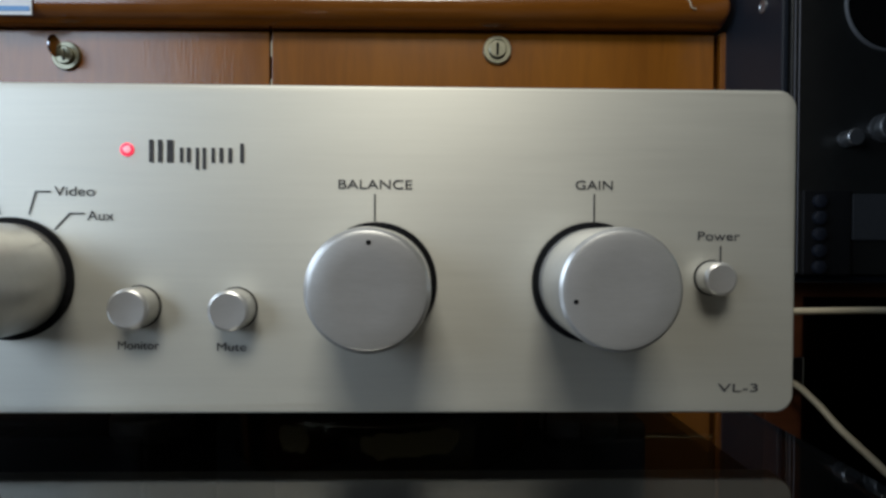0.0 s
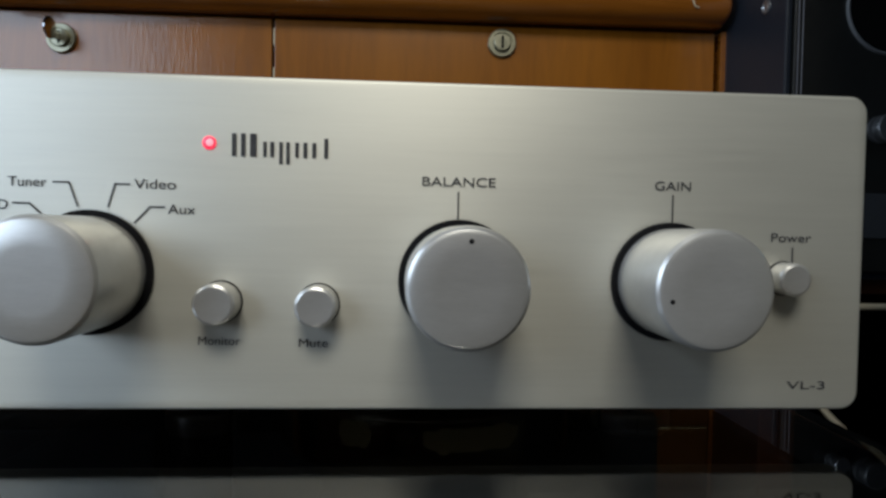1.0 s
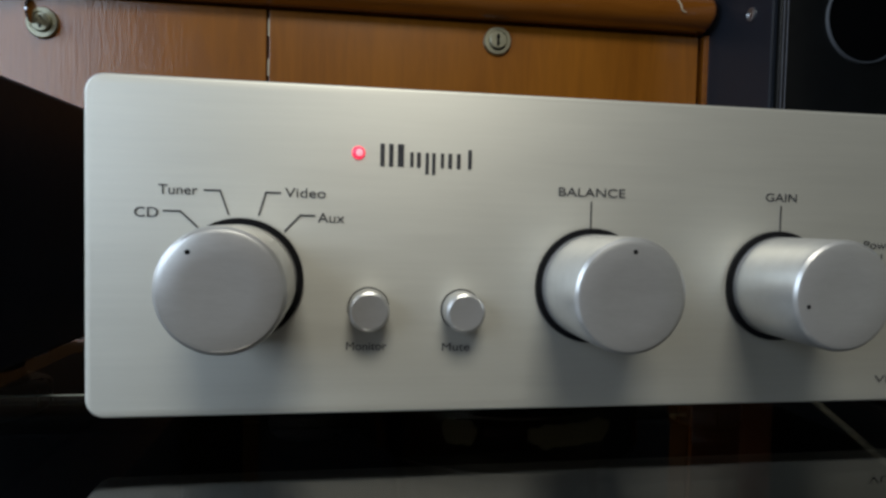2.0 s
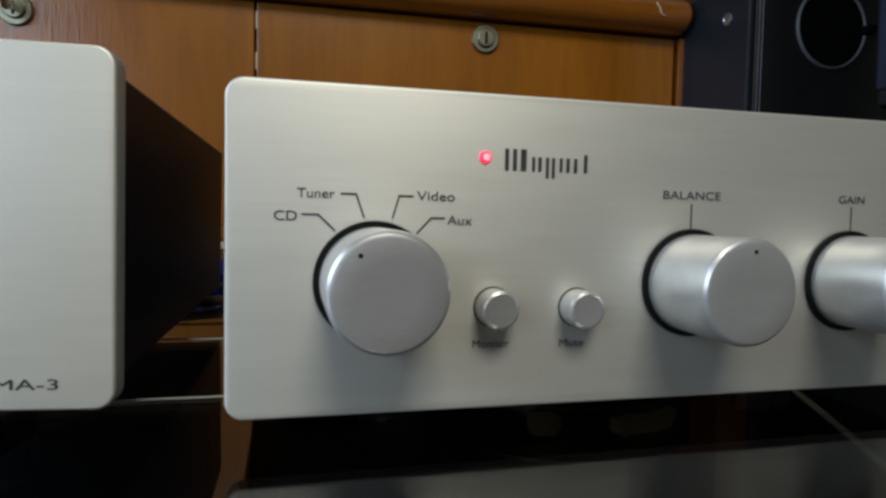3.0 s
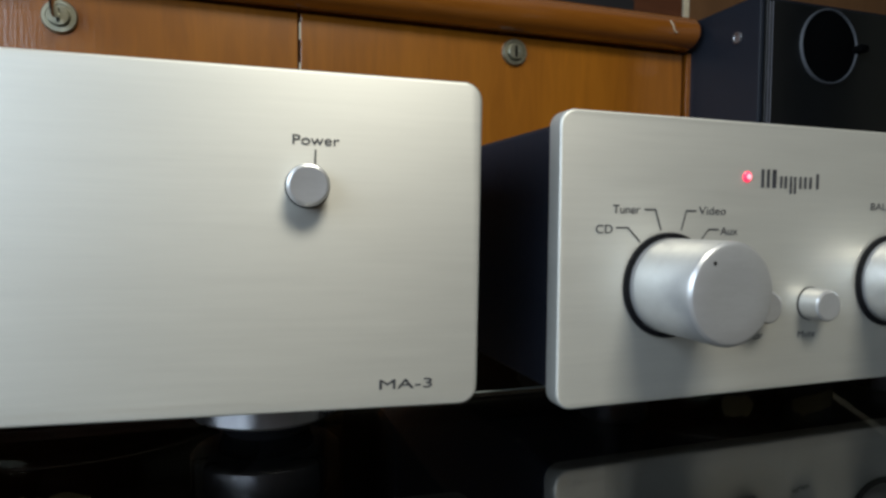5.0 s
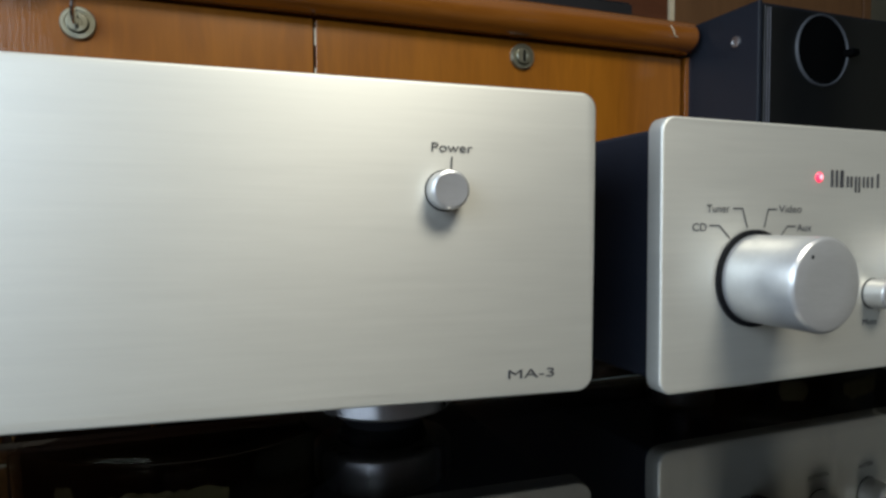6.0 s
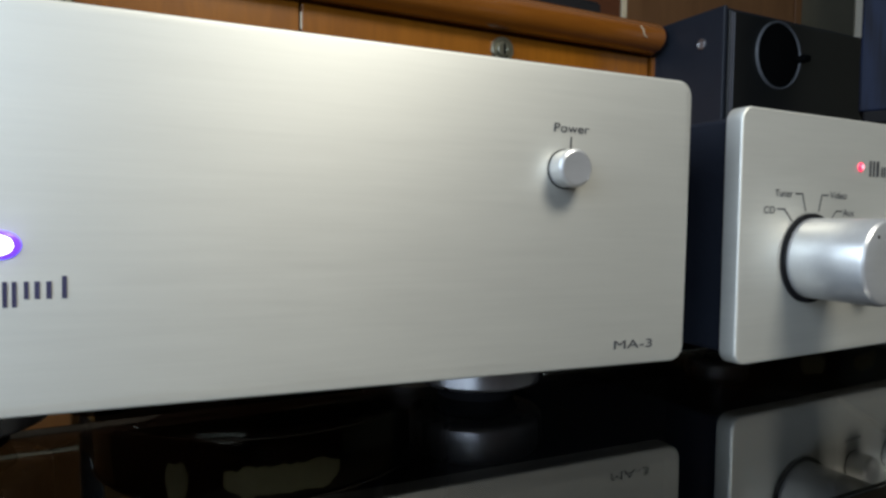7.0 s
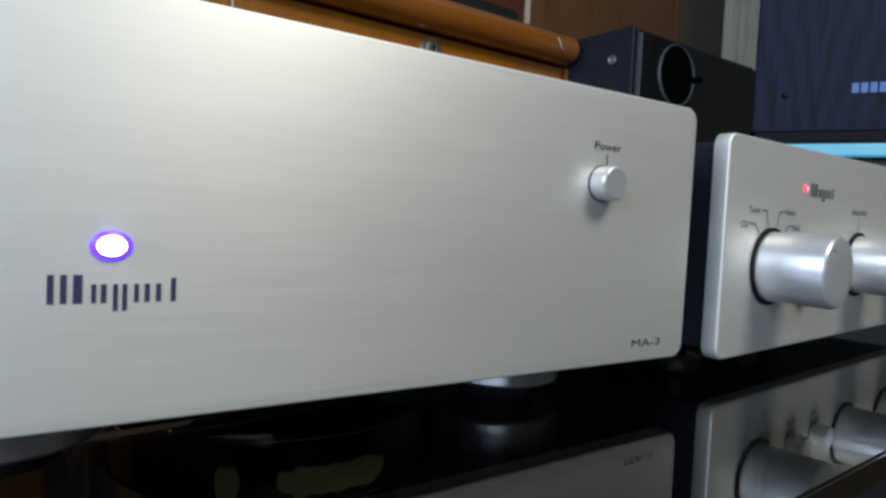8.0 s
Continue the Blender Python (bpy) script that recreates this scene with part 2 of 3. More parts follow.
def extruded(outline, y0, y1, bevel=0.0, segments=2):
    """A closed outline in x and z, given anticlockwise as seen from the front, from y0 (front) to y1."""
    bm = bmesh.new()
    front = [bm.verts.new((x, y0, z)) for x, z in outline]
    back = [bm.verts.new((x, y1, z)) for x, z in outline]
    n = len(outline)
    cap = bm.faces.new(front)
    bm.faces.new(back[::-1])
    for i in range(n):
        bm.faces.new((front[i], back[i], back[(i + 1) % n], front[(i + 1) % n]))
    bmesh.ops.recalc_face_normals(bm, faces=bm.faces[:])
    if bevel:
        bmesh.ops.bevel(bm, geom=list(cap.edges), offset=bevel, segments=segments, affect="EDGES", profile=0.5)
    return bm


def rounded(x0, x1, z0, z1, r, n=8):
    pts = []
    for cx, cz, a in ((x1 - r, z0 + r, -90), (x1 - r, z1 - r, 0), (x0 + r, z1 - r, 90), (x0 + r, z0 + r, 180)):
        for i in range(n + 1):
            t = radians(a + 90 * i / n)
            pts.append((cx + r * math.cos(t), cz + r * math.sin(t)))
    return pts


def lathe(profile, cx=0.0, cy=0.0, cz=0.0, axis="y", n=48):
    """A body of revolution: profile of (along, radius); along runs to -y, or to +z or +x."""
    bm = bmesh.new()
    rings = []
    for d, r in profile:
        ring = []
        for i in range(n):
            a = 2 * math.pi * i / n
            c, s = r * math.cos(a), r * math.sin(a)
            p = {"y": (cx + c, cy - d, cz + s), "z": (cx + c, cy + s, cz + d), "x": (cx - d, cy + c, cz + s)}[axis]
            ring.append(bm.verts.new(p))
        rings.append(ring)
    for a, b in zip(rings, rings[1:]):
        for i in range(n):
            bm.faces.new((a[i], a[(i + 1) % n], b[(i + 1) % n], b[i]))
    bm.faces.new(rings[0][::-1])
    bm.faces.new(rings[-1])
    bmesh.ops.recalc_face_normals(bm, faces=bm.faces[:])
    return bm


def soft(ob, angle=35):
    me = ob.data
    for p in me.polygons:
        p.use_smooth = True
    me.set_sharp_from_angle(angle=radians(angle))
    return ob


def tube(points, r, n=10, smooth_steps=8):
    """A round cable through the given points."""
    pts = [Vector(p) for p in points]
    path = []
    for i in range(len(pts) - 1):
        p0, p1, p2, p3 = pts[max(i - 1, 0)], pts[i], pts[i + 1], pts[min(i + 2, len(pts) - 1)]
        for k in range(smooth_steps):
            t = k / smooth_steps
            path.append(0.5 * ((2 * p1) + (p2 - p0) * t + (2 * p0 - 5 * p1 + 4 * p2 - p3) * t * t + (3 * p1 - p0 - 3 * p2 + p3) * t ** 3))
    path.append(pts[-1])
    bm = bmesh.new()
    rings = []
    for i, p in enumerate(path):
        d = (path[min(i + 1, len(path) - 1)] - path[max(i - 1, 0)]).normalized()
        u = d.cross(Vector((0.1, 0.2, 1))).normalized()
        v = d.cross(u)
        rings.append([bm.verts.new(p + r * (math.cos(2 * math.pi * k / n) * u + math.sin(2 * math.pi * k / n) * v)) for k in range(n)])
    for a, b in zip(rings, rings[1:]):
        for k in range(n):
            bm.faces.new((a[k], a[(k + 1) % n], b[(k + 1) % n], b[k]))
    bm.faces.new(rings[0])
    bm.faces.new(rings[-1])
    bmesh.ops.recalc_face_normals(bm, faces=bm.faces[:])
    return bm


def word(text, x0, x1, z0, size, y, parent, material, bold=0.0):
    """A printed word from x0 to x1 on the front at y, standing on z0; size is its capital height."""
    cu = bpy.data.curves.new("text", "FONT")
    cu.body, cu.size, cu.extrude, cu.offset = text, 1.0, 0.0, bold
    ob = bpy.data.objects.new("text", cu)
    scene.collection.objects.link(ob)
    dg = bpy.context.evaluated_depsgraph_get()
    me = bpy.data.meshes.new_from_object(ob.evaluated_get(dg))
    bpy.data.objects.remove(ob)
    xs = [v.co.x for v in me.vertices]
    lo, wide = min(xs), max(xs) - min(xs)
    k = size / 0.72
    for v in me.vertices:
        v.co = ((v.co.x - lo) / wide * (x1 - x0) + x0, y, v.co.y * k + z0)
    me.name = "lettering"
    me.materials.clear()
    me.materials.append(material)
    out = new("lettering", me)
    out.parent = parent
    return out


def stroke(points, w, y, parent, material):
    """A thin printed line along the points (x, z) on the front at y."""
    bm = bmesh.new()
    for (xa, za), (xb, zb) in zip(points, points[1:]):
        d = Vector((xb - xa, zb - za))
        nrm = Vector((-d.y, d.x)).normalized() * w / 2
        e = d.normalized() * w / 2
        q = [(xa - e.x + nrm.x, za - e.y + nrm.y), (xa - e.x - nrm.x, za - e.y - nrm.y), (xb + e.x - nrm.x, zb + e.y - nrm.y), (xb + e.x + nrm.x, zb + e.y + nrm.y)]
        bm.faces.new([bm.verts.new((x, y, z)) for x, z in q])
        y -= 0.00002
    return part("index_line", bm, material, parent)


def bars(shapes, y, parent, material, name="logo_mark"):
    """A printed mark made of plain upright bars (x0, x1, z0, z1)."""
    bm = bmesh.new()
    for x0, x1, z0, z1 in shapes:
        bm.faces.new([bm.verts.new(p) for p in ((x0, y, z0), (x1, y, z0), (x1, y, z1), (x0, y, z1))])
    return part(name, bm, material, parent)


def logo(x0, x1, z0, h, parent, material, y):
    """The maker's mark as plain upright bars, two hanging below the line."""
    w = x1 - x0
    s = [(0.0, 0.045, 0, 1), (0.09, 0.135, 0, 1), (0.18, 0.245, 0, 1), (0.31, 0.345, 0, 0.66), (0.38, 0.42, 0, 0.66), (0.47, 0.505, -0.3, 0.66),
         (0.54, 0.575, -0.3, 0.66), (0.63, 0.665, 0, 0.66), (0.71, 0.75, 0, 0.66), (0.80, 0.84, 0, 0.66), (0.92, 0.96, 0, 0.86)]
    return bars([(x0 + a * w, x0 + b * w, z0 + c * h, z0 + d * h) for a, b, c, d in s], y, parent, material)


# ---- the room ----
def wall_piece(name, x0, x1, y0, y1, z0, z1, material):
    return tagged(part(name, block(x0, x1, y0, y1, z0, z1), material), kind="structure")


# floor colour is lowered to cut lamp light bounced up at the panels
tagged(wall_piece("floor", -1.45, 2.0, -2.7, 1.75, -0.1, 0.0, FLOORMAT), "floor of a small room, dark brown to cut bounced light", "floor")
tagged(wall_piece("ceiling", -1.45, 2.0, -2.7, 1.75, 2.5, 2.6, CEILPAINT), "white painted ceiling", "ceiling")
tagged(wall_piece("wall_north", -1.45, 2.0, 1.65, 1.75, 0, 2.5, WALLPAINT), "cream painted wall behind the cabinets", "wall")
# south and west walls are out of view, dark so metal and varnish reflect less
tagged(wall_piece("wall_south", -1.45, 2.0, -2.8, -2.7, 0, 2.5, WOOD_DARK), "unseen wall, dark brown to keep reflections down", "wall")
tagged(wall_piece("wall_east", 2.0, 2.1, -2.8, 1.75, 0, 2.5, DIMMED_CREAM), "cream wall with its dimness put into an olive tone", "wall")
west = tagged(empty("wall_west", -1.36, 0, 0, kind="structure"), "unseen wall with a window opening, dark brown to keep reflections down", "wall")
part("wall_pier", block(-0.1, 0, -2.8, -2.0, 0, 2.5), WOOD_DARK, west)
part("wall_pier", block(-0.1, 0, 0.5, 1.75, 0, 2.5), WOOD_DARK, west)
part("wall_below", block(-0.1, 0, -2.0, 0.5, 0, 0.62), WOOD_DARK, west)
part("wall_above", block(-0.1, 0, -2.0, 0.5, 1.62, 2.5), WOOD_DARK, west)
win = tagged(empty("window_1", -1.42, -0.75, 0.62, kind="structure"), "wide window with cool daylight and a white frame", "window")
for y0, y1, z0, z1 in ((-1.25, -1.21, 0, 1.0), (1.21, 1.25, 0, 1.0), (-1.21, 1.21, 0, 0.04), (-1.21, 1.21, 0.96, 1.0)):
    part("window_frame", block(-0.02, 0.02, y0, y1, z0, z1, 0.003), CEILPAINT, win)
pane = part("pane", block(-0.003, 0.003, -1.21, 1.21, 0.04, 0.96), WINDOW_GLASS, win)
pane.visible_shadow = False


# ---- the wooden cabinet behind ----
CY = 0.700          # plane of its fronts
cab = empty("cabinet", -0.3, CY, 0, "varnished cherry wood cabinet with two locked fronts above and drawers below", "cabinet")
X0, X1, XG = -1.02 + 0.3, 0.3245 + 0.3, -0.1713 + 0.3
part("body", block(X0, X1 - 0.0034, 0.022, 0.47, 0.04, 0.7865, 0.002), WOOD_DARK, cab, "dark reddish brown carcass")
part("side_panel", block(X1 - 0.0032, X1 + 0.004, -0.002, 0.47, 0.0, 0.7865, 0.001), WOOD_H, cab, "cabinet side with a pale worn edge")
part("plinth", block(X0 + 0.02, X1 - 0.02, 0.05, 0.45, 0.0, 0.04), WOOD_DARK, cab)


def bullnose(x0, x1, y0, y1, z0, z1, n=12):
    """A slab whose front and one end are fully rounded."""
    r = (z1 - z0) / 2
    bm = bmesh.new()
    loops = []
    for i in range(n + 1):
        a = radians(-90 + 180 * i / n)
        f = r * math.cos(a)
        z = (z0 + z1) / 2 + r * math.sin(a)
        c = 0.007
        xa, xb, ya, yb = x0, x1 - 0.3 * (r - f), y0 + r - f, y1
        pts = [(xa, ya, z)]
        for k in range(7):
            t = radians(-90 + 90 * k / 6)
            pts.append((xb - c + c * math.cos(t), ya + c + c * math.sin(t), z))
        pts += [(xb, yb, z), (xa, yb, z)]
        loops.append([bm.verts.new(p) for p in pts])
    m = len(loops[0])
    for a, b in zip(loops, loops[1:]):
        for k in range(m):
            bm.faces.new((a[k], a[(k + 1) % m], b[(k + 1) % m], b[k]))
    bm.faces.new(loops[0][::-1])
    bm.faces.new(loops[-1])
    bmesh.ops.recalc_face_normals(bm, faces=bm.faces[:])
    return bm


soft(part("worktop", bullnose(X0 - 0.01, X1 - 0.004, -0.032, 0.475, 0.7868, 0.8270), WOOD_H, cab, "rounded orange-brown top edge with a scratch"))


def lock(parent, x, z, key=False):
    lk = soft(part("lock", lathe([(0, 0.0155), (0.003, 0.0155), (0.0045, 0.0145), (0.0045, 0.0115), (0.0035, 0.0112), (0.0035, 0.0098), (0.007, 0.0092), (0.0075, 0.0085), (0.0075, 0.004), (0.0070, 0.0035)], x, 0, z, n=36), BRASS, parent, "aged brass cam lock with a keyhole"), 30)
    part("keyhole", block(x - 0.0013, x + 0.0013, -0.0082, -0.0070, z - 0.0065, z + 0.0065, 0.0005), HOLE, lk)
    if key:
        part("key", extruded(rounded(x - 0.0011, x + 0.0011, z - 0.0035, z + 0.0035, 0.001, 3), -0.016, -0.007), CHROME, lk, "small chrome key in the lock")
        soft(part("key_bow", lathe([(-0.0014, 0.0095), (-0.0009, 0.0112), (0.0009, 0.0112), (0.0014, 0.0095)], x, -0.0235, z + 0.0045, "x", n=28), DARK_CHROME, lk, "round dark chrome key bow"), 40)


for xa, xb, za, xl, key in ((X0, XG - 0.0010, 0.5525, XG - 0.2205, True), (XG + 0.0010, X1 - 0.0095, 0.5370, XG + 0.2480, False)):
    dr = part("door", block(xa + 0.001, xb, 0, 0.020, za, 0.7845, 0.0008), WOOD, cab, "glossy orange-brown wooden front")
    lock(dr, xl, 0.7560 if key else 0.7657, key)
part("edge_strip", block(X0, X1 - 0.004, 0.002, 0.020, 0.5270, 0.5345, 0.001), CREAM, cab, "cream edge strip")
part("rail", block(X0 + 0.001, XG - 0.0004, 0.0004, 0.020, 0.5370, 0.5505, 0.0006), WOOD, cab, "rail under the door")
for z in (0.615, 0.67, 0.715, 0.757):
    part("worn_edge", block(XG + 0.0006, XG + 0.0022, -0.0003, 0.004, z, z + 0.018, 0.0003), CREAM, cab, "pale worn spot at the door's edge")
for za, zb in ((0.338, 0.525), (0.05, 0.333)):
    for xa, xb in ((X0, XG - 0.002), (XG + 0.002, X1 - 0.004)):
        part("drawer", block(xa + 0.001, xb, 0, 0.020, za, zb, 0.0012), WOOD_SHADED, cab, "uncoated cherry drawer front, darkened for the shade below the shelf")
part("light_seam", block(X0, X1 - 0.004, 0.004, 0.012, 0.3335, 0.3375), CREAM, cab)
# a worn scratch in the top edge and a paper label stuck on it
part("scratch", tube([(0.571, -0.0315, 0.815), (0.575, -0.0325, 0.809), (0.577, -0.0325, 0.803), (0.582, -0.0320, 0.801)], 0.0008, 5, 3), CREAM, cab, "pale scratch in the varnish")
sticker = part("label_strip", block(-0.455, -0.409, 0.666, 0.6682, 0.789, 0.808, 0.0004), LABEL_WHITE, None)
tagged(sticker, "white and blue paper label on the cabinet's top edge", "label")
part("label_band", block(-0.454, -0.411, 0.6654, 0.6658, 0.793, 0.798), LABEL_BLUE, sticker)


# ---- black component standing on the cabinet ----
deck = empty("black_component", 0.094, 0.78, 0.827, "black glossy component standing on the cabinet top", "audio component")
part("case", block(-0.30, 0.20, 0.0, 0.28, 0.008, 0.055, 0.003), GLOSS_BLACK, deck)
part("front_edge", block(-0.30, 0.20, -0.004, 0.0, 0.014, 0.05, 0.001), BLACK_BOARD, deck)
for fx in (-0.27, 0.17):
    for fy in (0.03, 0.25):
        soft(part("foot", lathe([(0, 0.014), (0.008, 0.016)], fx, fy, 0.0, "z", 16), GASKET, deck))


# ---- tall brown panelling and curtain beyond ----
ward = empty("wardrobe", 0.2, 1.22, 0, "tall brown wooden wardrobe with upright joints", "wardrobe")
part("side", block(-0.9, 0.53, 0.0, 0.4, 0.0, 2.1, 0.002), WOOD_DARK, ward, "dark brown wooden front")
part("joint_strip", block(0.532, 0.546, -0.004, 0.4, 0.0, 2.1, 0.001), CREAM, ward, "pale upright edge strip")
part("door", block(0.548, 1.17, 0.0, 0.4, 0.0, 2.1, 0.002), WOOD_WALL, ward, "plain light brown wooden door")
part("edge", block(1.172, 1.20, -0.004, 0.4, 0.0, 2.1, 0.002), WOOD_WALL, ward)


def curtain(x0, x1, y, z0, z1):
    bm = bmesh.new()
    n = 60
    low, up = [], []
    for i in range(n + 1):
        x = x0 + (x1 - x0) * i / n
        dy = 0.018 * math.sin(i * 0.9) + 0.008 * math.sin(i * 2.3 + 1)
        low.append(bm.verts.new((x, y + dy, z0)))
        up.append(bm.verts.new((x, y + dy * 0.7, z1)))
    for i in range(n):
        bm.faces.new((low[i], low[i + 1], up[i + 1], up[i]))
    geo = bmesh.ops.solidify(bm, geom=bm.faces[:], thickness=0.003)
    return bm


tagged(soft(part("curtain", curtain(1.70, 1.92, 1.24, 0.02, 2.2), CURTAIN), 60), "off-white curtain hanging in folds before the wall", "curtain")


# ---- glass shelf on round black columns ----
TZ = 0.5005
shelf = empty("glass_table", -0.1, 0.1, 0.0, "clear smoked glass shelf table on round glossy black columns", "table")
part("glass_top", block(-0.33, 0.221, 0.0145, 0.1405, TZ - 0.008, TZ, 0.0008, 1), SHELF_GLASS, shelf, "thick smoked glass top with polished edge")
part("rear_glass", block(-0.20, 0.221, 0.1430, 0.2500, TZ - 0.0075, TZ - 0.0005, 0.0006, 1), SHELF_GLASS, shelf, "second glass strip behind the first")
part("far_glass", block(-0.20, 0.221, 0.2530, 0.585, TZ - 0.0075, TZ - 0.0005, 0.0006, 1), SHELF_GLASS, shelf, "third glass sheet reaching the cabinet")
# pale tubes laid on the rear edges as their painted glints
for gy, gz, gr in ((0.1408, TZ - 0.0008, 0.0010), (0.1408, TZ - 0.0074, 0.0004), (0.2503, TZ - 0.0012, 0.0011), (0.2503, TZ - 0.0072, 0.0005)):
    soft(part("edge_glint", tube([(-0.115, gy, gz), (-0.09, gy, gz), (0.2205, gy, gz)], gr, 12, 2), EDGE_GLINT, shelf, "pale line standing in for the glint on a glass edge"), 60)
part("rear_edge", block(-0.33, -0.1155, 0.1406, 0.1412, TZ - 0.0078, TZ - 0.0002, 0.0002), SMOKED, shelf, "dark polished rear edge")
part("front_edge", block(-0.33, 0.221, 0.0138, 0.01445, TZ - 0.0078, TZ - 0.0002, 0.0002), SMOKED, shelf, "dark polished front edge")
def torn_patch(cx, cy, r, a0, a1, z0, z1, seed):
    """A thin patch on a round cap, for torn tape and painted reflections, from angle a0 to a1 (0 faces the front), with
    ragged edges and its own thickness.
    """
    rng = random.Random(seed)
    bm = bmesh.new()
    n = 18
    cols = []
    for i in range(n + 1):
        u = i / n
        a = radians(a0 + (a1 - a0) * u)
        taper = min(1.0, 5 * u + 0.25, 5 * (1 - u) + 0.3)
        lo = z0 + (z1 - z0) * (0.5 - 0.5 * taper) + rng.uniform(-0.0006, 0.0006)
        hi = z1 - (z1 - z0) * (0.35 - 0.35 * taper) * rng.uniform(0.4, 1.6) - rng.uniform(0, 0.0014)
        cols.append([bm.verts.new((cx + q * math.sin(a), cy - q * math.cos(a), z)) for q, z in ((r + 0.0002, lo), (r + 0.0006, lo), (r + 0.0006, hi), (r + 0.0002, hi))])
    for a, b in zip(cols, cols[1:]):
        for k in range(4):
            bm.faces.new((a[k], a[(k + 1) % 4], b[(k + 1) % 4], b[k]))
    bm.faces.new(cols[0])
    bm.faces.new(cols[-1])
    bmesh.ops.recalc_face_normals(bm, faces=bm.faces[:])
    return bm


# first cap: cream reflections painted as patches; second cap: torn tape
for cx, patches in ((-0.287, ((-40, -33, 0.4725, 0.4835), (-23, 10, 0.4730, 0.4825))), (-0.010, ((-31, -19, 0.4800, 0.4895), (-2, 31, 0.4795, 0.4885)))):
    x = cx + 0.1
    col = soft(part("column", lathe([(0.0, 0.070), (0.012, 0.070), (0.016, 0.045), (0.42, 0.045), (0.4697, 0.045)], x, 0.178, 0.0, "z", 64), GLOSS_BLACK, shelf, "round glossy black column"))
    soft(part("cap", lathe([(0.4698, 0.058), (0.4715, 0.060), (0.4905, 0.060), (0.4923, 0.059)], x, 0.178, 0.0, "z", 72), BLACK_CHROME, col, "round black chrome cap"))
    # chrome beads added to draw the highlights along both rims
    for rz0, rz1 in ((0.4700, 0.4710), (0.4896, 0.4905)):
        soft(part("cap_rim_highlight", lathe([(rz0, 0.0598), (rz0 + 0.0002, 0.0606), (rz1 - 0.0002, 0.0606), (rz1, 0.0598)], x, 0.178, 0.0, "z", 72), DARK_CHROME, col, "thin chrome ring added as the cap's rim highlight"))
    for k, (a0, a1, z0, z1) in enumerate(patches):
        part("tape_reflection", torn_patch(x, 0.178, 0.060, a0, a1, z0, z1, 3 + k), TAPE_REFLECTION, col, "olive-cream patch on the cap, for torn tape and painted reflections")

soft(part("glass_post", lathe([(0.0, 0.012), (0.006, 0.012), (0.007, 0.0085), (0.484, 0.0085), (0.486, 0.011), (0.4923, 0.011)], -0.343 + 0.1, 0.185, 0.0, "z", 32), CLEAR, shelf, "clear glass post"), 30)

# two black boxes added behind the columns to darken the view under the shelf
for lx0, lx1 in ((-0.335, -0.180), (-0.136, 0.155)):
    low = empty("black_filler_box", (lx0 + lx1) / 2, 0.43, 0.0, "black box added to darken the view under the glass table", "equipment case", "cases behind the table")
    w = (lx1 - lx0) / 2
    part("case", block(-w, w, 0.0, 0.20, 0.012, 0.43, 0.004), BLACK_BOARD, low)
    part("front", block(-w + 0.003, w - 0.003, -0.006, -0.0002, 0.02, 0.42, 0.002), BLACK_STEEL, low, "black painted steel front")
    for fx in (-w + 0.02, w - 0.02):
        for fy in (0.02, 0.18):
            part("foot", lathe([(0, 0.009), (0.0118, 0.011)], fx, fy, 0, "z", 16), GASKET, low)


# ---- amplifiers ----
def button(parent, x, z, r, y, length):
    b = soft(part("button", lathe([(0, r), (length - 0.0009, r), (length - 0.0003, r - 0.0003), (length, r - 0.0009), (length - 0.0001, r * 0.5), (length - 0.0001, 0.0003)], x, y, z, n=40), KNOB, parent, "round satin aluminium push button"), 25)
    part("collar", lathe([(0, r + 0.0003), (0.0003, r + 0.0003), (0.0003, r * 0.5)], x, y, z, n=40), GASKET, b)
    return b


def knob(parent, x, z, y, mark):
    r, length = 0.0152, 0.0282
    k = soft(part("knob", lathe([(0.0012, r), (length - 0.0020, r), (length - 0.0011, r - 0.0003), (length - 0.0004, r - 0.0010), (length, r - 0.0021), (length - 0.0001, r * 0.5), (length - 0.0001, 0.0004)], x, y, z, n=72), KNOB, parent, "long round satin aluminium knob"), 22)
    part("ring", lathe([(0, r + 0.0017), (0.0012, r + 0.0017), (0.0012, r * 0.6)], x, y, z, n=64), GASKET, k, "black ring behind the knob")
    a = radians(mark)
    mx, mz = x + (r - 0.0038) * math.sin(a), z + (r - 0.0038) * math.cos(a)
    part("mark", lathe([(length - 0.0001, 0.0006), (length + 0.00006, 0.0006)], mx, y, mz, n=16), GASKET, k, "small dark index dot")


def foot(parent, x, y, h, r, base=0.0):
    c = base + (h - base) * 0.30
    f = soft(part("foot", lathe([(c, r - 0.002), (c + 0.0006, r - 0.0006), (c + 0.0014, r), (h - 0.002, r), (h - 0.0012, r - 0.001), (h, r - 0.0016)], x, y, 0, "z", 48), FOOT_METAL, parent, "wide round chrome foot"), 30)
    soft(part("rubber_pad", lathe([(base, r - 0.010), (c - 0.0002, r - 0.008)], x, y, 0, "z", 40), GASKET, f, "black rubber pad"))


def chassis(parent, x0, x1, y0, y1, z0, z1):
    body = part("chassis", block(x0, x1, y0, y1, z0, z1, 0.0015), BLACK_STEEL, parent, "matt black steel case")
    return body


PY = 0.1848
pre = empty("preamplifier", 0, PY, TZ, "silver brushed aluminium preamplifier with three large knobs", "amplifier", rz=0.98)
PB, PT, PL, PR = 0.5098 - TZ, 0.6014 - TZ, -0.1436, 0.1150
soft(part("front_panel", extruded(rounded(PL, PR, PB, PT, 0.0052), 0, 0.0066, 0.0009, 3), ALU, pre, "brushed aluminium front with rounded corners"), 40)
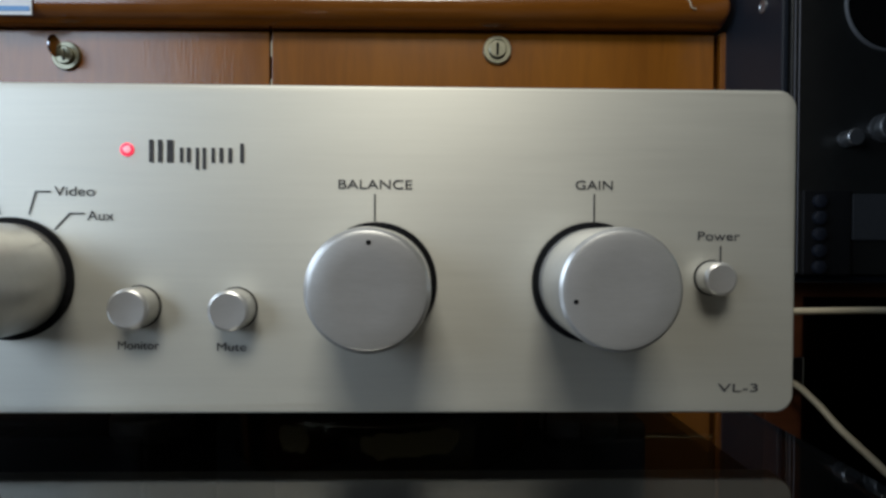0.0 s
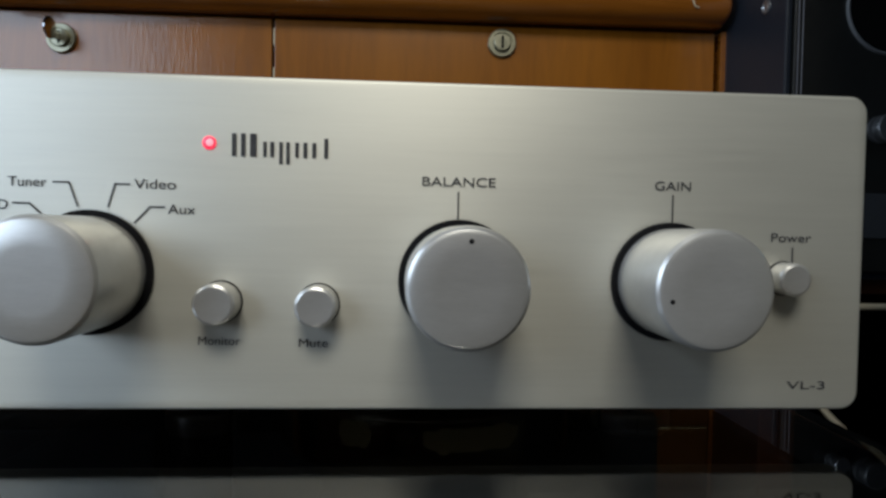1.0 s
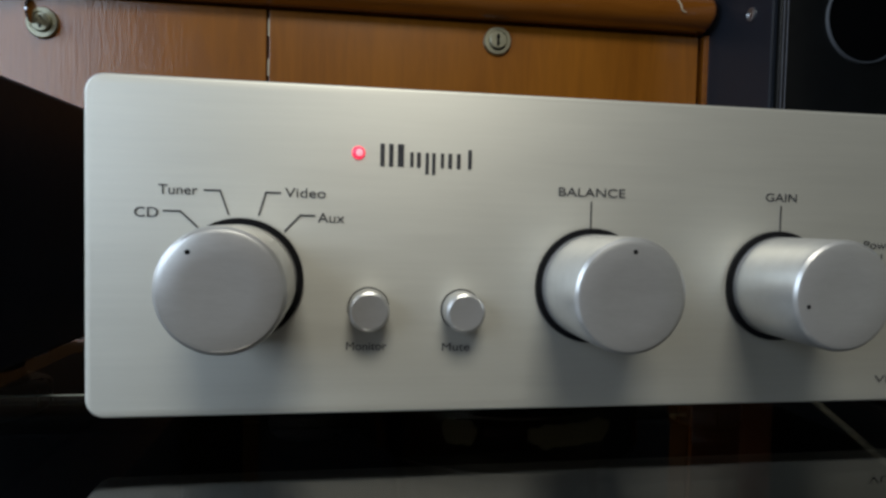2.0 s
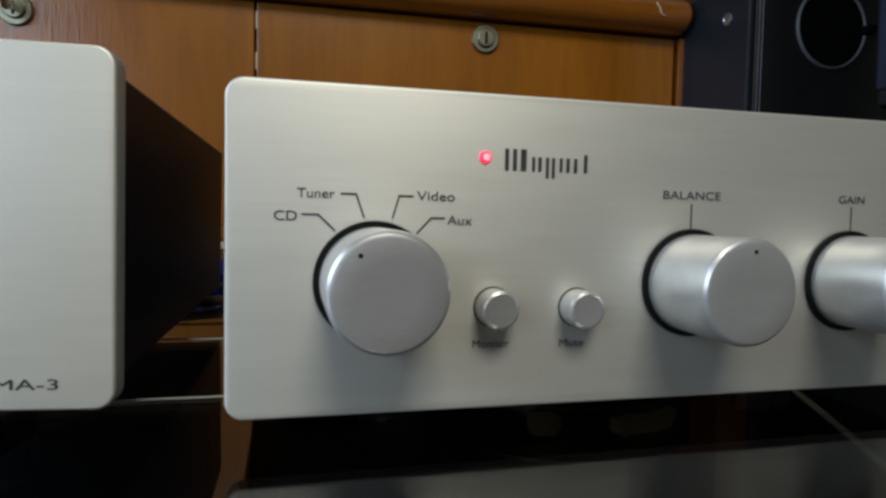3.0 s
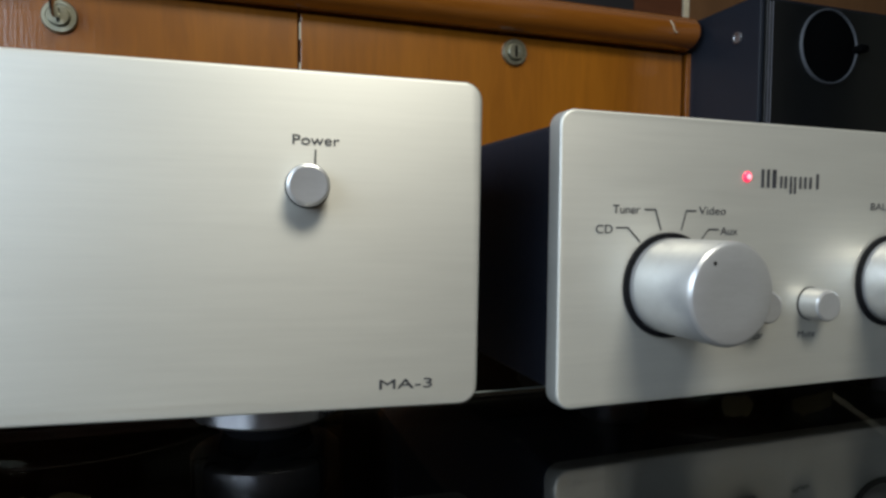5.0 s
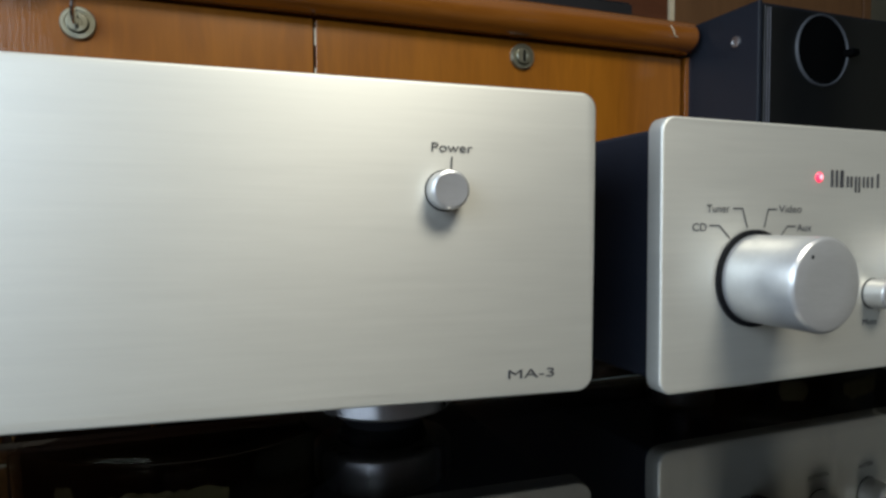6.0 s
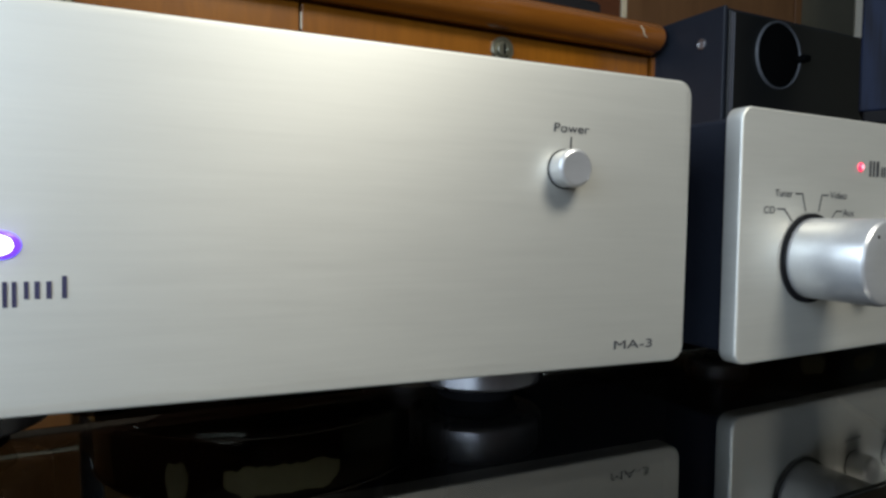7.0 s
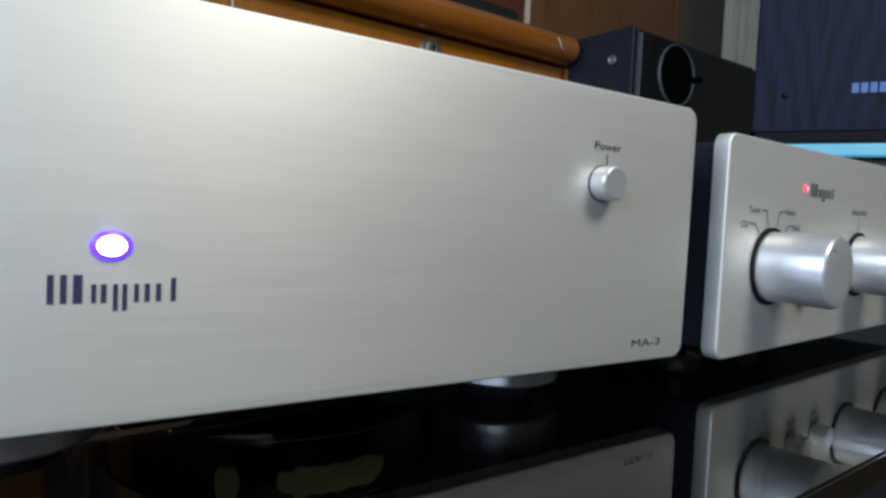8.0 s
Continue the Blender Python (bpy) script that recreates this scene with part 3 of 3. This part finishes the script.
chassis(pre, PL + 0.004, PR - 0.004, 0.0068, 0.238, PB + 0.003, PT - 0.003)
for fx in (-0.088, 0.066):
    foot(pre, fx, 0.052, PB + 0.0032, 0.014)
    foot(pre, fx, 0.108, PB + 0.0032, 0.014)
E_ = -0.00025       # print stands this far before the panel
for kx, kz, mark in ((-0.1038, 0.5473, -38), (-0.0037, 0.5465, 2), (0.0568, 0.5468, -104)):
    knob(pre, kx, kz - TZ, 0, mark)
for bx, bz in ((-0.0690, 0.5397), (-0.0425, 0.5393)):
    button(pre, bx, bz - TZ, 0.0056, 0, 0.0080)
button(pre, 0.0908, 0.5482 - TZ, 0.0047, 0, 0.0066)
led = soft(part("indicator_lamp", lathe([(0, 0.0018), (0.0003, 0.0018), (0.0006, 0.0015), (0.0008, 0.0010), (0.0009, 0.0003)], -0.0724, 0, 0.5830 - TZ, n=28), LED_RED, pre, "glowing red indicator lamp"))
part("lamp_core", lathe([(0.0007, 0.0011), (0.0010, 0.0008), (0.0011, 0.0002)], -0.0722, 0, 0.5830 - TZ, n=16), LED_CORE, led)
logo(-0.0664, -0.0393, 0.5796 - TZ, 0.0062, pre, PRINT, E_)
for text, x0, x1, z0, size in (("BALANCE", -0.0143, 0.0062, 0.5727, 0.0026), ("GAIN", 0.0520, 0.0625, 0.5729, 0.0026), ("Power", 0.0868, 0.0988, 0.5588, 0.0026),
                               ("VL-3", 0.0930, 0.1045, 0.5159, 0.0024), ("Monitor", -0.0750, -0.0637, 0.5278, 0.0024), ("Mute", -0.0478, -0.0398, 0.5274, 0.0024),
                               ("Tuner", -0.1250, -0.1150, 0.5702, 0.0027), ("CD", -0.1310, -0.1250, 0.5640, 0.0027), ("Video", -0.0922, -0.0812, 0.5702, 0.0027), ("Aux", -0.0833, -0.0760, 0.5635, 0.0027)):
    word(text, x0, x1, z0 - TZ, size, E_, pre, PRINT)
for pts in (((-0.1132, 0.5715), (-0.1092, 0.5715), (-0.1070, 0.5652)), ((-0.1236, 0.5657), (-0.1194, 0.5657), (-0.1150, 0.5615)),
            ((-0.0934, 0.5713), (-0.0972, 0.5713), (-0.0990, 0.5652)), ((-0.0842, 0.5653), (-0.0880, 0.5653), (-0.0920, 0.5610)),
            ((-0.0042, 0.5710), (-0.0042, 0.5638)), ((0.0573, 0.5714), (0.0573, 0.5636)), ((0.0933, 0.5570), (0.0933, 0.5528))):
    stroke([(x, z - TZ) for x, z in pts], 0.00045, E_, pre, PRINT)

mono = empty("power_amplifier", -0.31, 0.1918, TZ, "silver brushed aluminium power amplifier with one button", "amplifier")
TILT = 0.58         # it leans a little towards one side
mono.matrix_world = pose(-0.31, 0.1918, TZ, 0, TILT, -4.17)
MB, MT, ML, MR = 0.5161 - TZ, 0.6079 - TZ, -0.168, 0.1404
soft(part("front_panel", extruded(rounded(ML, MR, MB, MT, 0.0052), 0, 0.0066, 0.0009, 3), ALU, mono, "brushed aluminium front with rounded corners"), 40)
case = chassis(mono, ML + 0.004, MR - 0.004, 0.0068, 0.252, MB + 0.003, MT - 0.003)
skew = Matrix.Identity(4)
skew[0][1] = -0.073
case.data.transform(skew)       # the case runs straight back behind the turned front
for fx in (-0.380, -0.229):
    base = (fx + 0.31) * math.sin(radians(TILT))
    foot(mono, fx + 0.31, 0.036, MB + 0.0032, 0.0230, base)
    foot(mono, fx + 0.31, 0.098, MB + 0.0032, 0.0230, base)
button(mono, 0.0920, 0.5772 - TZ, 0.0056, 0, 0.0066)
lamp_shape = Matrix.Translation((-0.0500, 0, 0.5543 - TZ)) @ Matrix.Diagonal((1.12, 1, 0.86, 1))
led = soft(part("indicator_lamp", lathe([(0, 0.0036), (0.0005, 0.0035), (0.0011, 0.0026)], n=32), LED_VIOLET, mono, "violet rim of the glowing lamp"))
dome = soft(part("lamp_core", lathe([(0.0011, 0.0025), (0.0018, 0.0021), (0.0023, 0.0012), (0.0025, 0.0003)], n=28), LED_WHITE, led, "bright blue-white lamp dome"))
led.data.transform(lamp_shape)
dome.data.transform(lamp_shape)
logo(-0.0612, -0.0364, 0.5425 - TZ, 0.0058, mono, PRINT_BLUE, E_)
word("Power", 0.0880, 0.1003, 0.5882 - TZ, 0.0027, E_, mono, PRINT)
stroke([(0.0940, 0.5867 - TZ), (0.0939, 0.5832 - TZ)], 0.00045, E_, mono, PRINT)
word("MA-3", 0.1120, 0.1270, 0.5216 - TZ, 0.0028, E_, mono, PRINT)


# ---- loudspeaker seen from its rear, on a low wooden stand ----
stand = empty("low_stand", 0.58, 0.592, 0.0, "dark red-brown wooden stand with a smoked glass front", "stand")
part("body", block(-0.255, 0.25, 0.012, 0.45, 0.0, 0.5208, 0.002), WOOD_DARK, stand)
part("glass_door", block(-0.222, 0.25, 0.003, 0.008, 0.02, 0.5064, 0.001), SMOKED, stand, "smoked glass door")
for hz in (0.08, 0.42):
    part("hinge", block(-0.238, -0.223, 0.002, 0.0118, hz, hz + 0.03, 0.001), CHROME, stand)

spk = empty("loudspeaker_box", 0.327, 0.580, 0.522, "black loudspeaker box turned backwards with a round port", "loudspeaker")
part("side_panel", block(0.0, 0.006, 0.004, 0.30, 0.0, 0.304, 0.0015), SIDE_VINYL, spk, "charcoal vinyl side")
part("box", block(0.006, 0.33, 0.010, 0.30, 0.0, 0.304, 0.0015), GREY_VINYL, spk)
part("rear_panel", block(0.0075, 0.324, 0.002, 0.012, 0.006, 0.298, 0.001), REAR_BOARD, spk, "satin black rear board")
for ex in (0.0102, 0.0142):
    part("edge_line", block(ex, ex + 0.0008, 0.0010, 0.0019, 0.008, 0.296, 0.0002), EDGE_GREY, spk, "thin pale edge line")
soft(part("port_ring", lathe([(0, 0.0437), (0.002, 0.0437), (0.003, 0.0431), (0.003, 0.0418), (0.002, 0.0412), (-0.003, 0.0412)], 0.099, 0.002, 0.253, n=64), GREY_PLASTIC, spk, "pale grey ring round the port"))
soft(part("port", lathe([(0.0008, 0.0422), (0.0012, 0.038), (0.0014, 0.002)], 0.099, 0.002, 0.253, n=48), HOLE, spk, "dark round port"))
part("port_plug", block(0.134, 0.148, -0.012, 0.002, 0.248, 0.257, 0.003), HOLE, spk)
soft(part("side_screw", lathe([(0, 0.0068), (0.0015, 0.0066), (0.002, 0.005), (0.001, 0.004), (0.001, 0.0005)], 0, 0.038, 0.2636, "x", 24), POST_METAL, spk, "recessed metal screw in the side"))


def binding_post(x, z, r):
    p = soft(part("binding_post", lathe([(0, r), (0.003, r), (0.0035, r * 0.55), (0.007, r * 0.55), (0.0075, r * 0.98), (0.015, r), (0.0158, r * 0.9), (0.0158, 0.0005)], x, 0.002, z, n=28), POST_METAL, spk, "chrome screw terminal"), 30)
    return p


binding_post(0.058, 0.130, 0.0075)
binding_post(0.092, 0.140, 0.013)
plate = part("terminal_plate", block(0.018, 0.062, -0.002, 0.002, 0.006, 0.083, 0.001), BLACK_BOARD, spk, "black terminal strip")
for i in range(5):
    soft(part("terminal_screw", lathe([(0, 0.006), (0.004, 0.006), (0.005, 0.004), (0.005, 0.0005)], 0.032, -0.002, 0.073 - 0.015 * i, n=20), BLACK_STEEL, plate))
part("rating_label", block(0.064, 0.20, -0.001, 0.002, 0.038, 0.080, 0.0006), RATING, spk, "grey rating label")
part("base_board", block(-0.004, 0.334, -0.004, 0.30, -0.0009, 0.0, 0), BLACK_BOARD, spk)


# ---- second loudspeaker, black ash, on a dark plinth ----
big = empty("ash_loudspeaker", 0.2885, 0.397, 0.6645, "black ash grained loudspeaker on a dark board", "loudspeaker", rz=-63)
part("cabinet", block(0.0, 0.24, 0.0, 0.28, 0.0, 0.44, 0.002), ASH, big, "black ash vinyl grain")
scr = part("front_screw", lathe([(0, 0.0034), (0.0004, 0.0034), (0.0004, 0.0005)], 0.030, 0, 0.038, n=18), HOLE, big, "small dark screw")
part("screw_head", lathe([(0.0004, 0.0013), (0.0012, 0.0010), (0.0012, 0.0003)], 0.0308, 0, 0.039, n=14), BLACK_STEEL, scr)
bars([(0.089 + 0.0078 * i, 0.0950 + 0.0078 * i, 0.0385, 0.0485) for i in range(6)], -0.0006, big, LOGO_BLUE)
board = tagged(part("dark_board", block(0.004, 0.28, -0.006, 0.3, -0.0125, -0.0005, 0.002), GASKET), "dark board under the loudspeaker", "shelf board")
board.matrix_world = big.matrix_world.copy()
tray = empty("pale_blue_box", 0.2885, 0.397, 0.6518, "pale blue plastic box under the loudspeaker board", "box", rz=-63)
part("lid", block(0.03, 0.29, -0.014, 0.3, -0.0150, -0.0005, 0.003), PALE_BLUE, tray)
part("box_side", block(0.035, 0.285, -0.010, 0.295, -0.6518, -0.0155, 0.004), BLACK_BOARD, tray)


# ---- cables and clutter behind the shelf ----
tagged(soft(part("power_cable", tube([(0.12, 0.47, 0.503), (0.25, 0.485, 0.5045), (0.34, 0.495, 0.505), (0.43, 0.50, 0.5055), (0.56, 0.51, 0.509)], 0.0027), CABLE), 80), "ivory cable running behind the glass table", "cable")
tagged(soft(part("hanging_cable", tube([(0.290, 0.588, 0.436), (0.336, 0.586, 0.430), (0.3550, 0.574, 0.414), (0.3650, 0.550, 0.394), (0.3739, 0.500, 0.371), (0.3855, 0.400, 0.326), (0.3910, 0.350, 0.304), (0.400, 0.270, 0.200), (0.405, 0.250, 0.004)], 0.0032), CABLE), 80), "ivory cable hanging beside the glass table", "cable")


def crumpled(points, r, rough, seed):
    """A tube of crumpled film: every point of the skin is pushed in or out."""
    bm = tube(points, r, 11, 12)
    rng = random.Random(seed)
    for v in bm.verts:
        v.co += Vector((rng.uniform(-rough, rough), rng.uniform(-rough, rough), rng.uniform(-rough, rough)))
    return bm


tagged(part("blue_film", crumpled([(-0.27, 0.575, 0.516), (-0.24, 0.60, 0.5125), (-0.21, 0.612, 0.5115), (-0.18, 0.612, 0.5115), (-0.15, 0.60, 0.512), (-0.12, 0.575, 0.516)], 0.0095, 0.0030, 4), BLUE_PLASTIC), "crumpled dark blue shiny film round a cable", "plastic film")
for name, pts, r, material, text in (
        ("ivory_cable", [(-0.27, 0.64, 0.506), (-0.22, 0.648, 0.5045), (-0.18, 0.648, 0.5045), (-0.14, 0.64, 0.505), (-0.11, 0.62, 0.506)], 0.0040, CABLE, "ivory cable lying on the glass behind the amplifiers"),
        ("brown_cable", [(-0.25, 0.44, 0.5042), (-0.205, 0.452, 0.5042), (-0.175, 0.468, 0.5042), (-0.15, 0.49, 0.5042), (-0.12, 0.52, 0.5042)], 0.0038, BROWN_RUBBER, "dull brown cable lying on the glass behind the amplifiers")):
    tagged(soft(part(name, tube(pts, r), material), 80), text, "cable")
